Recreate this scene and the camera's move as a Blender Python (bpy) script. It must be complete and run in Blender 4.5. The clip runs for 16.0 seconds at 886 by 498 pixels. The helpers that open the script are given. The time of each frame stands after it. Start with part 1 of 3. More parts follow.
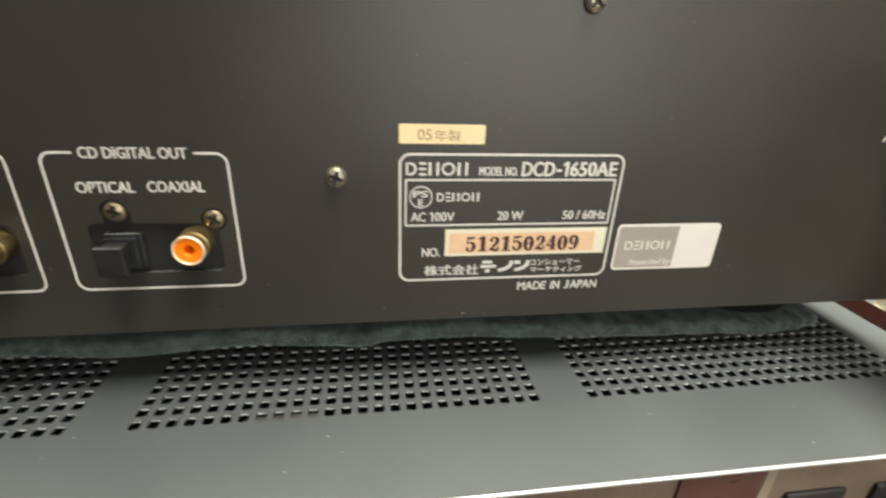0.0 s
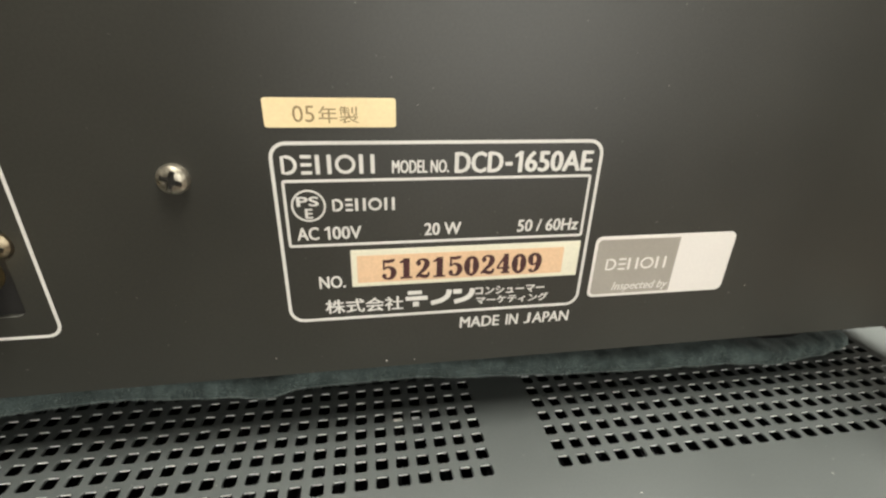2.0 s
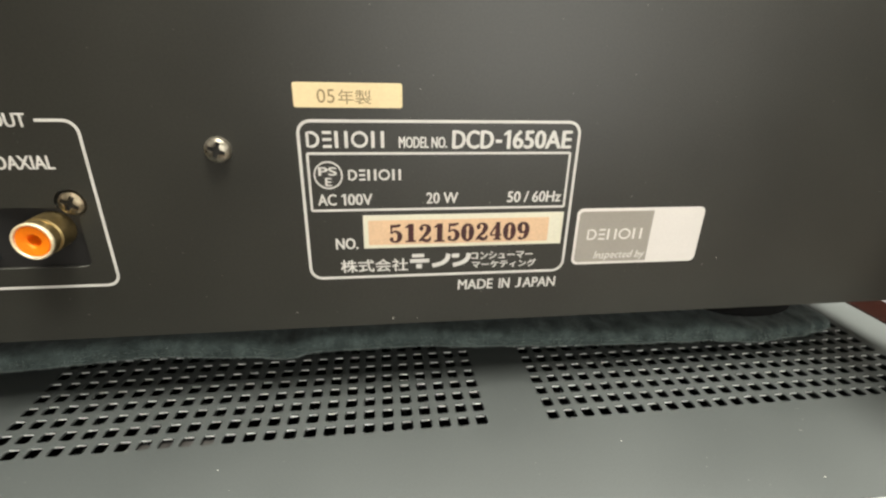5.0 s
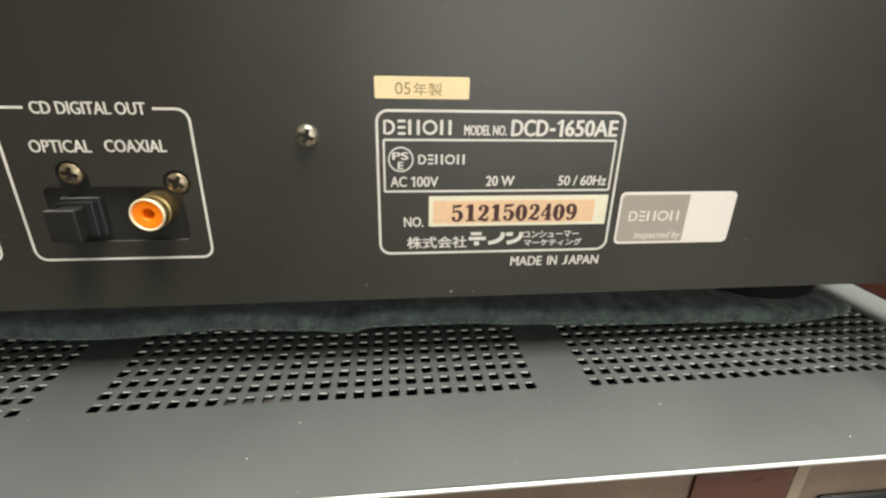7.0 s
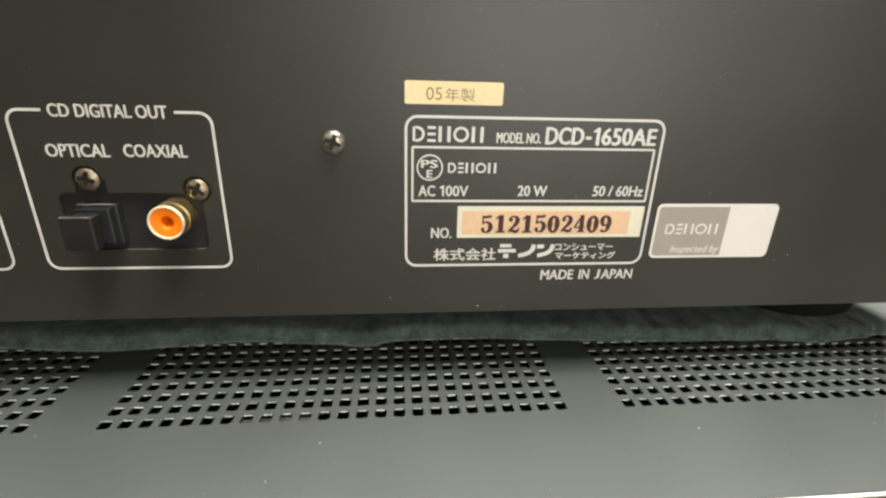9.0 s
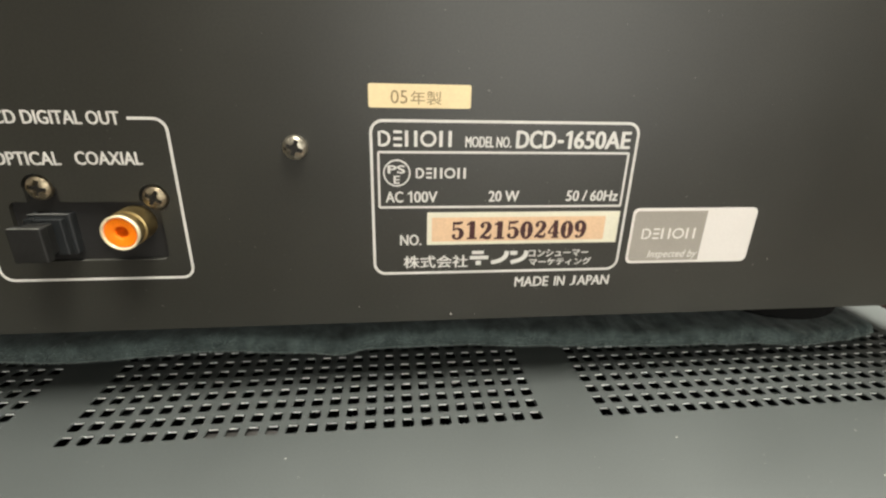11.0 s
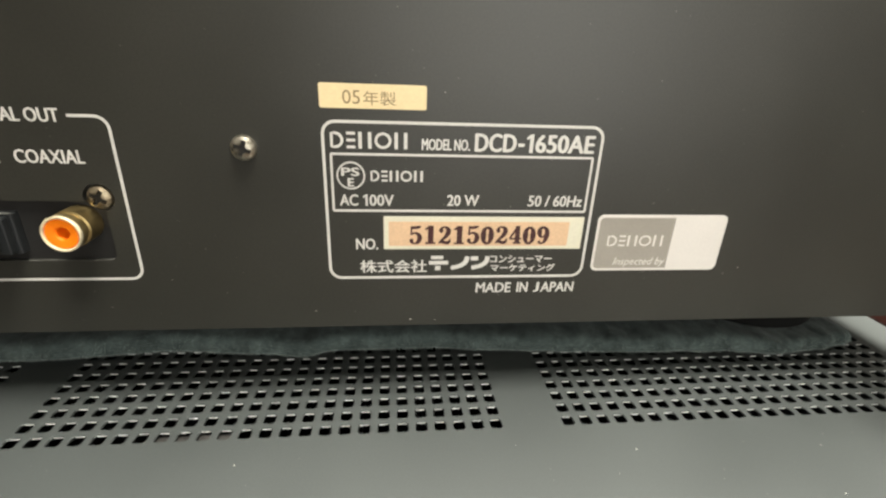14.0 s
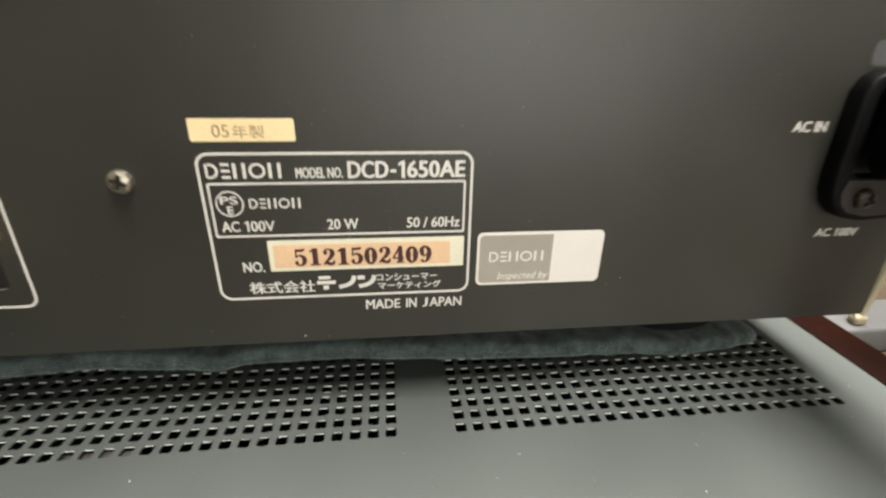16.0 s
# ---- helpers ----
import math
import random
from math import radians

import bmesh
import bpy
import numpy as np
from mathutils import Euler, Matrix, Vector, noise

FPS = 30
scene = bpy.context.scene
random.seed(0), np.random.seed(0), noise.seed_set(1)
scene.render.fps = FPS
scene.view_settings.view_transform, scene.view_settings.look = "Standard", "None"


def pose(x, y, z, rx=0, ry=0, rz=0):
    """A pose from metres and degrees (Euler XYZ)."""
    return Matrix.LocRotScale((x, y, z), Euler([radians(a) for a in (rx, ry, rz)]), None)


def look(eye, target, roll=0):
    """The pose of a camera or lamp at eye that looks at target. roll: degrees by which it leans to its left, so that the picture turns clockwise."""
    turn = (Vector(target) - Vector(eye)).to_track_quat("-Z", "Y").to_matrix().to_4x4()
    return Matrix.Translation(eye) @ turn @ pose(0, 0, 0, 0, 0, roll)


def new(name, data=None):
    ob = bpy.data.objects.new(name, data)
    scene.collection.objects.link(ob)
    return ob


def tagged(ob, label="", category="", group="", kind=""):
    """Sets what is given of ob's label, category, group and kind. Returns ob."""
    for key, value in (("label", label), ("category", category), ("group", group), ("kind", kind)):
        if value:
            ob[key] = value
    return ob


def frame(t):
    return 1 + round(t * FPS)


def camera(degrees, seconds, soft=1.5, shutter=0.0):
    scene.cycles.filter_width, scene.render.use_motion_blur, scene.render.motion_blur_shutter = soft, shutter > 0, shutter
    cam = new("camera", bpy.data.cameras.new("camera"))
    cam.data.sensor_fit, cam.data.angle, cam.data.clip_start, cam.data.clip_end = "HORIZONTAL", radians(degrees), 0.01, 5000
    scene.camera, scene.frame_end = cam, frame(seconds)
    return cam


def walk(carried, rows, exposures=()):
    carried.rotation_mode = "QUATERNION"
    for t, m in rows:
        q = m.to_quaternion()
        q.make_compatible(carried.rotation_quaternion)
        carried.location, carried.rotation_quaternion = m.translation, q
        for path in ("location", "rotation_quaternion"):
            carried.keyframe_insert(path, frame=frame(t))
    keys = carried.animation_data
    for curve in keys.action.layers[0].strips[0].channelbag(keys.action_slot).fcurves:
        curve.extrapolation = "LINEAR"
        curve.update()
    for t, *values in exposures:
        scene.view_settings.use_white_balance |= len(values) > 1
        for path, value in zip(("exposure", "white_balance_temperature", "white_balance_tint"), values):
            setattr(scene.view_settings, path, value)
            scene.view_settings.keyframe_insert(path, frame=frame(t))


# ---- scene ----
cam = camera(87.0, 16.0, soft=2.3, shutter=0.6)
PATH = [
    (0.0, (-0.00769, -0.12546, 0.10485), (-0.00483, -0.10742, 0.09670), 2.40),
    (0.1, (-0.00452, -0.12545, 0.10480), (-0.00166, -0.10747, 0.09653), 2.42),
    (0.5, (0.00276, -0.10480, 0.10699), (0.00557, -0.08673, 0.09891), 1.90),
    (1.0, (0.01685, -0.08532, 0.09674), (0.01980, -0.06770, 0.08775), 1.70),
    (1.5, (0.01763, -0.08720, 0.09583), (0.02056, -0.06945, 0.08709), 1.20),
    (2.0, (0.01676, -0.08858, 0.09607), (0.01984, -0.07075, 0.08756), 1.70),
    (2.5, (0.01639, -0.09683, 0.08528), (0.01953, -0.07865, 0.07755), 2.10),
    (3.0, (0.02081, -0.09970, 0.08320), (0.02406, -0.08146, 0.07565), 2.50),
    (3.2, (0.02051, -0.09875, 0.08375), (0.02369, -0.08054, 0.07613), 2.50),
    (5.3, (0.01631, -0.10862, 0.09162), (0.01875, -0.09035, 0.08386), 1.30),
    (5.5, (0.01004, -0.10707, 0.09183), (0.01252, -0.08878, 0.08413), 1.20),
    (6.0, (0.00504, -0.11205, 0.09045), (0.00738, -0.09372, 0.08280), 1.20),
    (6.5, (0.00427, -0.11670, 0.08993), (0.00652, -0.09832, 0.08238), 1.30),
    (7.0, (0.00280, -0.12092, 0.08894), (0.00493, -0.10254, 0.08135), 1.30),
    (7.5, (-0.00041, -0.12052, 0.09187), (0.00165, -0.10209, 0.08438), 1.50),
    (8.0, (0.00079, -0.12168, 0.08896), (0.00280, -0.10317, 0.08165), 1.50),
    (8.5, (-0.00224, -0.12038, 0.08737), (-0.00032, -0.10177, 0.08029), 1.50),
    (9.0, (-0.00296, -0.11487, 0.08723), (-0.00100, -0.09632, 0.08003), 1.70),
    (9.2, (-0.00229, -0.11532, 0.08699), (-0.00033, -0.09676, 0.07980), 1.70),
    (11.3, (0.00458, -0.11104, 0.08890), (0.00674, -0.09257, 0.08155), 1.50),
    (11.5, (0.00578, -0.11157, 0.08912), (0.00794, -0.09311, 0.08173), 1.60),
    (12.0, (0.01713, -0.11481, 0.08771), (0.01912, -0.09632, 0.08035), 1.40),
    (12.5, (0.01739, -0.10970, 0.09098), (0.01946, -0.09128, 0.08346), 1.70),
    (13.0, (0.01564, -0.10641, 0.09122), (0.01766, -0.08806, 0.08354), 2.00),
    (13.5, (0.01546, -0.10671, 0.09013), (0.01749, -0.08832, 0.08254), 2.10),
    (14.0, (0.01540, -0.10790, 0.09107), (0.01745, -0.08956, 0.08337), 2.30),
    (14.5, (0.01558, -0.10913, 0.09048), (0.01768, -0.09080, 0.08276), 2.30),
    (15.0, (0.02269, -0.11328, 0.09305), (0.02483, -0.09502, 0.08517), 2.30),
    (15.5, (0.03746, -0.11790, 0.10132), (0.03944, -0.09973, 0.09322), 1.60),
    (15.8, (0.04249, -0.10994, 0.09600), (0.04467, -0.09179, 0.08789), 1.34),
    (15.9, (0.04419, -0.10955, 0.09900), (0.04636, -0.09148, 0.09072), 1.35),
    (16.0, (0.04395, -0.11295, 0.10086), (0.04614, -0.09478, 0.09280), 1.10),
]
walk(cam, [(t, look(eye, target, roll)) for t, eye, target, roll in PATH], [(0.0, 0.0, 6500, 10), (16.0, 0.0, 6500, 10)])

# ---- light ----
X0, X1, Y0, Y1, Z0, Z1 = -0.62, 1.9, -1.05, 1.9, -0.50, 1.86  # the room
world = bpy.data.worlds.new("room_world")
scene.world = world
world.use_nodes = True
world.node_tree.nodes["Background"].inputs[0].default_value = (0.5, 0.48, 0.45, 1)
world.node_tree.nodes["Background"].inputs[1].default_value = 0.05

LAMP = (0.38, 0.27, 1.76)
lamp_data = bpy.data.lights.new("ceiling_lamp", "AREA")
lamp_data.shape, lamp_data.size, lamp_data.size_y, lamp_data.energy, lamp_data.color = "RECTANGLE", 0.70, 2.20, 206.0, (1.0, 0.97, 0.865)
lamp = new("ceiling_lamp", lamp_data)
lamp.matrix_world = pose(*LAMP)

# soft front light: an unseen window added behind the camera, placed by the panel's sheen
WIN = (-0.02, 0.74, -0.10, 0.62)
day_data = bpy.data.lights.new("added_daylight", "AREA")
day_data.shape, day_data.size, day_data.size_y, day_data.energy, day_data.color = "RECTANGLE", WIN[1] - WIN[0] - 0.06, WIN[3] - WIN[2] - 0.06, 7.4, (1.0, 0.985, 0.91)
day = new("added_daylight", day_data)
day.matrix_world = pose((WIN[0] + WIN[1]) / 2, Y0 - 0.04, (WIN[2] + WIN[3]) / 2, 90, 0, 0)

# ---- materials ----
U = 0.01  # the things are drawn in centimetres


def material(name, color, rough=0.5, metal=0.0, coarse=40.0, fine=1500.0, vary=0.15, rough_vary=0.1, bump=0.0,
             bump_scale=2500.0, specular=0.5, spots=None, sheen=0.0, transmission=0.0):
    """Paint with colour that varies at two sizes, uneven gloss, fine relief and, if asked, pale dust spots."""
    m = bpy.data.materials.new(name)
    m.use_nodes = True
    nodes, links = m.node_tree.nodes, m.node_tree.links
    bsdf = nodes["Principled BSDF"]
    bsdf.inputs["Metallic"].default_value = metal
    bsdf.inputs["Specular IOR Level"].default_value = specular
    bsdf.inputs["Sheen Weight"].default_value = sheen
    bsdf.inputs["Transmission Weight"].default_value = transmission
    where = nodes.new("ShaderNodeTexCoord")

    def noise_node(scale, detail=3.0):
        n = nodes.new("ShaderNodeTexNoise")
        n.inputs["Scale"].default_value, n.inputs["Detail"].default_value = scale, detail
        links.new(where.outputs["Object"], n.inputs["Vector"])
        return n.outputs["Fac"]

    def mapped(value, low, high, a=0.3, b=0.7):
        n = nodes.new("ShaderNodeMapRange")
        for i, v in enumerate((a, b, low, high)):
            n.inputs[i + 1].default_value = v
        links.new(value, n.inputs[0])
        return n.outputs[0]

    def times(a, b):
        n = nodes.new("ShaderNodeMath")
        n.operation = "MULTIPLY"
        links.new(a, n.inputs[0])
        links.new(b, n.inputs[1])
        return n.outputs[0]

    big, small = noise_node(coarse, 4), noise_node(fine, 2)
    factor = times(mapped(big, 1 - vary, 1 + vary), mapped(small, 1 - vary * 0.7, 1 + vary * 0.7))
    mix = nodes.new("ShaderNodeVectorMath")
    mix.operation = "SCALE"
    mix.inputs[0].default_value = color
    links.new(factor, mix.inputs["Scale"])
    out = mix.outputs[0]
    if spots:
        dust = nodes.new("ShaderNodeMix")
        dust.data_type = "RGBA"
        dust.inputs[7].default_value = (0.45, 0.43, 0.38, 1)
        links.new(out, dust.inputs[6])
        links.new(mapped(noise_node(spots[0], 1), 0, spots[2], spots[1], spots[1] + 0.06), dust.inputs[0])
        out = dust.outputs[2]
    links.new(out, bsdf.inputs["Base Color"])
    links.new(mapped(big, max(rough - rough_vary, 0.03), min(rough + rough_vary, 1)), bsdf.inputs["Roughness"])
    if bump:
        b = nodes.new("ShaderNodeBump")
        b.inputs["Strength"].default_value, b.inputs["Distance"].default_value = bump, 0.0001
        links.new(noise_node(bump_scale, 4), b.inputs["Height"])
        links.new(b.outputs[0], bsdf.inputs["Normal"])
    return m


PANEL = material("satin_black_panel", (0.0275, 0.0270, 0.0222), 0.37, rough_vary=0.03, coarse=22, fine=1800, vary=0.16, bump=0.3, bump_scale=5000, spots=(900, 0.76, 0.25))
PLATE = material("satin_black_cover", (0.0560, 0.0620, 0.0605), 0.50, coarse=18, fine=2200, vary=0.08, specular=0.3, bump=0.2, bump_scale=5000, spots=(700, 0.77, 0.4))
EDGE = material("pale_cover_edge", (0.50, 0.518, 0.512), 0.45, 0.3, vary=0.08, bump=0.2)
INSIDE = material("dark_inside", (0.012, 0.013, 0.016), 0.6)
PRINT = material("white_print", (0.60, 0.585, 0.55), 0.6, coarse=120, vary=0.06)
CREAM = material("cream_paper", (0.80, 0.635, 0.37), 0.55, coarse=60, vary=0.05)
GOLD_INK = material("brown_ink", (0.26, 0.185, 0.09), 0.6)
SERIAL_PAPER = material("pale_paper", (0.66, 0.63, 0.50), 0.5, coarse=90, vary=0.05)
ORANGE_INK = material("peach_ink", (0.68, 0.46, 0.285), 0.5, coarse=35, vary=0.09)
DARK_INK = material("dark_stamp_ink", (0.045, 0.010, 0.010), 0.6, coarse=300, vary=0.3)
STICKER = material("white_sticker", (0.66, 0.625, 0.59), 0.4, coarse=50, vary=0.03)
STICKER_GREY = material("grey_sticker_ink", (0.30, 0.275, 0.24), 0.4, coarse=80, vary=0.05)
STEEL = material("nickel_screw", (0.37, 0.34, 0.275), 0.36, 0.9, coarse=900, vary=0.35, bump=0.3)
BRASS_SCREW = material("yellowed_screw", (0.30, 0.25, 0.17), 0.38, 0.9, coarse=900, vary=0.35, bump=0.3)
GOLD = material("gold_plating", (0.34, 0.255, 0.115), 0.38, 0.95, coarse=400, vary=0.12, bump=0.15)
# rim gold: wear, and the light the bead catches, both in the colour
PALE_GOLD = material("worn_lit_gold", (0.86, 0.74, 0.50), 0.42, 0.45, coarse=500, vary=0.12)
ORANGE = material("orange_plastic", (0.95, 0.21, 0.003), 0.5, specular=0.3, coarse=200, vary=0.06)
BLACK = material("black_plastic", (0.009, 0.009, 0.010), 0.5, coarse=150, vary=0.2, bump=0.3)
MATT = material("matt_black_plastic", (0.0035, 0.0035, 0.004), 0.5, coarse=150, vary=0.2, bump=0.3, specular=0.10)
SHADED_STEEL = material("shaded_steel", (0.07, 0.062, 0.05), 0.4, 0.7, coarse=900, vary=0.35, bump=0.3)
MODULE = material("dull_black_plastic", (0.0115, 0.011, 0.0105), 0.5, coarse=150, vary=0.15, bump=0.3)
DUSTY_CAP = material("dusty_black_plastic", (0.0095, 0.0095, 0.0088), 0.5, coarse=150, vary=0.2, bump=0.3)
CAP = material("dark_grey_plastic", (0.013, 0.0145, 0.0155), 0.32, coarse=150, vary=0.15, bump=0.2)
RUBBER = material("black_rubber", (0.006, 0.006, 0.006), 0.8, specular=0.12, coarse=150, vary=0.2, bump=0.4)
FLEECE = material("grey_teal_fleece", (0.076, 0.097, 0.094), 0.95, coarse=190, fine=2500, vary=0.4, bump=1.0, bump_scale=1800, specular=0.05, sheen=0.12)
# fibres far paler than the fleece, so the lip's light is in their colour
FUZZ = material("lit_fleece_fibre", (0.28, 0.33, 0.315), 0.95, coarse=200, vary=0.3, specular=0.1)
WOOD = material("mahogany_stain", (0.0075, 0.0019, 0.0011), 0.6, specular=0.02, coarse=30, fine=400, vary=0.35, bump=0.2, bump_scale=600)
PALE_STRIP = material("pale_print", (0.30, 0.25, 0.19), 0.5, coarse=60, vary=0.15)
REAR = material("bronze_grey_paint", (0.16, 0.12, 0.09), 0.5, coarse=40, vary=0.2, bump=0.2)
RED = material("red_plastic", (0.085, 0.036, 0.028), 0.35, coarse=150, vary=0.1)
WHITE_PLASTIC = material("white_plastic", (0.78, 0.77, 0.74), 0.35, coarse=30, vary=0.05)
# white plastic darkened, with the shade on the strip put into its colour
STRIP_WHITE = material("dimmed_white_plastic", (0.08, 0.08, 0.083), 0.4, coarse=30, vary=0.08)
CREAM_CABLE = material("cream_cable_sheath", (0.24, 0.21, 0.14), 0.45, coarse=80, vary=0.06)
GREY_CABLE = material("pale_grey_cable_sheath", (0.55, 0.56, 0.58), 0.45, coarse=80, vary=0.06)
TABLE = material("brown_wood", (0.055, 0.038, 0.023), 0.5, coarse=20, fine=400, vary=0.2, bump=0.2, bump_scale=500)
FLOOR = material("worn_wood_floor", (0.14, 0.095, 0.068), 0.5, coarse=6, fine=300, vary=0.25, bump=0.2, bump_scale=400)
DARK_WALL = material("brown_wall", (0.055, 0.045, 0.036), 0.6, coarse=8, fine=300, vary=0.2, bump=0.2, bump_scale=300)
WALL = material("beige_wallpaper", (0.15, 0.147, 0.138), 0.8, coarse=8, fine=400, vary=0.05, bump=0.4, bump_scale=500)
SHADED_GRIME = material("shaded_grime", (0.014, 0.012, 0.009), 0.6, coarse=900, vary=0.4)
RAW_LIT = material("lit_punched_steel", (0.84, 0.86, 0.85), 0.4, 0.2, coarse=300, vary=0.3)
EAR = material("shaded_ear", (0.020, 0.016, 0.013), 0.45, coarse=150, vary=0.2, bump=0.2)
GLINT = material("edge_glint", (0.13, 0.13, 0.12), 0.35, 0.2, coarse=300, vary=0.5)
TAPE = material("grey_tape", (0.030, 0.028, 0.026), 0.5, coarse=300, vary=0.4)
DUST = material("pale_dust", (0.62, 0.60, 0.54), 0.9)
GLOW = bpy.data.materials.new("lamp_diffuser")
GLOW.use_nodes = True
GLOW.node_tree.nodes["Principled BSDF"].inputs["Emission Color"].default_value = (1.0, 0.94, 0.85, 1)
GLOW.node_tree.nodes["Principled BSDF"].inputs["Emission Strength"].default_value = 3.0


# ---- building ----
def part(name, bm, mat, parent=None, label="", smooth=0.0, at=None):
    """One mesh object from a bmesh drawn in centimetres, under parent if there is one."""
    bmesh.ops.scale(bm, vec=(U, U, U), verts=bm.verts)
    me = bpy.data.meshes.new(name)
    bm.to_mesh(me)
    bm.free()
    return placed(name, me, mat, parent, label, smooth, at)


def placed(name, me, mat, parent=None, label="", smooth=0.0, at=None):
    if not me.materials:
        me.materials.append(mat)
    if smooth:
        for p in me.polygons:
            p.use_smooth = True
        me.set_sharp_from_angle(angle=radians(smooth))
    ob = new(name, me)
    if at:
        ob.location = [c * U for c in at]
    if parent:
        ob.parent = parent
        root = parent
        while root.parent:
            root = root.parent
        if parent == root:
            ob.matrix_parent_inverse = Matrix.Translation(root.location).inverted()
    return tagged(ob, label)


def thing(name, base, label, category, group=""):
    ob = new(name)
    ob.empty_display_size = 0.01
    ob.location = [c * U for c in base]
    return tagged(ob, label, category, group)


def box(x0, x1, y0, y1, z0, z1, bevel=0.0, segments=2):
    bm = bmesh.new()
    bmesh.ops.create_cube(bm, size=1, matrix=Matrix.LocRotScale(((x0 + x1) / 2, (y0 + y1) / 2, (z0 + z1) / 2), None, (x1 - x0, y1 - y0, z1 - z0)))
    if bevel:
        bmesh.ops.bevel(bm, geom=bm.edges[:], offset=bevel, segments=segments, profile=0.5, affect="EDGES")
    return bm


def rounded(x0, x1, z0, z1, r, steps=6):
    """Points round a rectangle with rounded corners, in the plane of x and z."""
    pts = []
    for cx, cz, a in ((x1 - r, z1 - r, 0), (x0 + r, z1 - r, 90), (x0 + r, z0 + r, 180), (x1 - r, z0 + r, 270)):
        for i in range(steps + 1):
            t = radians(a + 90 * i / steps)
            pts.append((cx + r * math.cos(t), cz + r * math.sin(t)))
    return pts


def slab(points, y0, y1):
    """A flat outline in x and z, as a solid from y0 (front) to y1."""
    bm = bmesh.new()
    front = [bm.verts.new((x, y0, z)) for x, z in points]
    back = [bm.verts.new((x, y1, z)) for x, z in points]
    bm.faces.new(front)
    bm.faces.new(back[::-1])
    n = len(points)
    for i in range(n):
        bm.faces.new((front[i], back[i], back[(i + 1) % n], front[(i + 1) % n]))
    bmesh.ops.recalc_face_normals(bm, faces=bm.faces)
    return bm


def stroke(points, width, closed=False, y0=-0.006, y1=0.0):
    """A printed line of even width along points in x and z."""
    bm = bmesh.new()
    n = len(points)
    rows = []
    for i, (x, z) in enumerate(points):
        a = points[i - 1] if i or closed else points[i]
        b = points[(i + 1) % n] if i < n - 1 or closed else points[i]
        d = Vector((b[0] - a[0], b[1] - a[1])).normalized() * width / 2
        rows.append([bm.verts.new((x - d.y * s, y, z + d.x * s)) for s, y in ((1, y0), (-1, y0), (-1, y1), (1, y1))])
    for i in range(n if closed else n - 1):
        p, q = rows[i], rows[(i + 1) % n]
        for k in range(3):
            bm.faces.new((p[k], p[k + 1], q[k + 1], q[k]))
        bm.faces.new((p[3], p[0], q[0], q[3]))
    bmesh.ops.recalc_face_normals(bm, faces=bm.faces)
    return bm


def lathe(profile, steps=28, centre=(0, 0, 0)):
    """A turned solid: profile rows of (radius, y), about an axis along y."""
    bm = bmesh.new()
    rings = []
    for r, y in profile:
        if r == 0:
            rings.append([bm.verts.new((centre[0], centre[1] + y, centre[2]))])
        else:
            rings.append([bm.verts.new((centre[0] + r * math.cos(2 * math.pi * i / steps), centre[1] + y, centre[2] + r * math.sin(2 * math.pi * i / steps))) for i in range(steps)])
    for p, q in zip(rings, rings[1:]):
        for i in range(steps):
            j = (i + 1) % steps
            face = [p[i % len(p)], p[j % len(p)], q[j % len(q)], q[i % len(q)]]
            face = list(dict.fromkeys(face))
            if len(face) > 2:
                bm.faces.new(face)
    bmesh.ops.recalc_face_normals(bm, faces=bm.faces)
    return bm


def tube(points, radius, steps=12):
    """A round cable along points, in centimetres."""
    bm = bmesh.new()
    pts = [Vector(p) for p in points]
    smooth_pts = []
    for i in range(len(pts) - 1):
        p0, p1, p2, p3 = pts[max(i - 1, 0)], pts[i], pts[i + 1], pts[min(i + 2, len(pts) - 1)]
        for k in range(8):
            t = k / 8
            smooth_pts.append(0.5 * (2 * p1 + (p2 - p0) * t + (2 * p0 - 5 * p1 + 4 * p2 - p3) * t * t + (3 * p1 - p0 - 3 * p2 + p3) * t ** 3))
    smooth_pts.append(pts[-1])
    side = Vector((0.3, 0.5, 0.8))
    rings = []
    for i, p in enumerate(smooth_pts):
        d = (smooth_pts[min(i + 1, len(smooth_pts) - 1)] - smooth_pts[max(i - 1, 0)]).normalized()
        side = (side - d * side.dot(d)).normalized()
        up = d.cross(side)
        rings.append([bm.verts.new(p + radius * (math.cos(2 * math.pi * k / steps) * side + math.sin(2 * math.pi * k / steps) * up)) for k in range(steps)])
    for p, q in zip(rings, rings[1:]):
        for k in range(steps):
            bm.faces.new((p[k], p[(k + 1) % steps], q[(k + 1) % steps], q[k]))
    bm.faces.new(rings[0][::-1])
    bm.faces.new(rings[-1])
    bmesh.ops.recalc_face_normals(bm, faces=bm.faces)
    return bm


def joined(*parts):
    """Several bmeshes as one."""
    out = bmesh.new()
    for bm in parts:
        me = bpy.data.meshes.new("piece")
        bm.to_mesh(me)
        bm.free()
        out.from_mesh(me)
        bpy.data.meshes.remove(me)
    return out


def carved(bm, *cutters):
    """bm less the cutters."""
    me = bpy.data.meshes.new("solid")
    bm.to_mesh(me)
    bm.free()
    solid = new("solid", me)
    tools = []
    for c in cutters:
        cut = bpy.data.meshes.new("cut")
        c.to_mesh(cut)
        c.free()
        tool = new("cut", cut)
        tools.append(tool)
        mod = solid.modifiers.new("cut", "BOOLEAN")
        mod.operation, mod.object, mod.solver = "DIFFERENCE", tool, "EXACT"
    bpy.context.view_layer.update()
    done = bpy.data.meshes.new_from_object(solid.evaluated_get(bpy.context.evaluated_depsgraph_get()))
    out = bmesh.new()
    out.from_mesh(done)
    for ob in (solid, *tools):
        bpy.data.objects.remove(ob)
    bpy.data.meshes.remove(done)
    return out


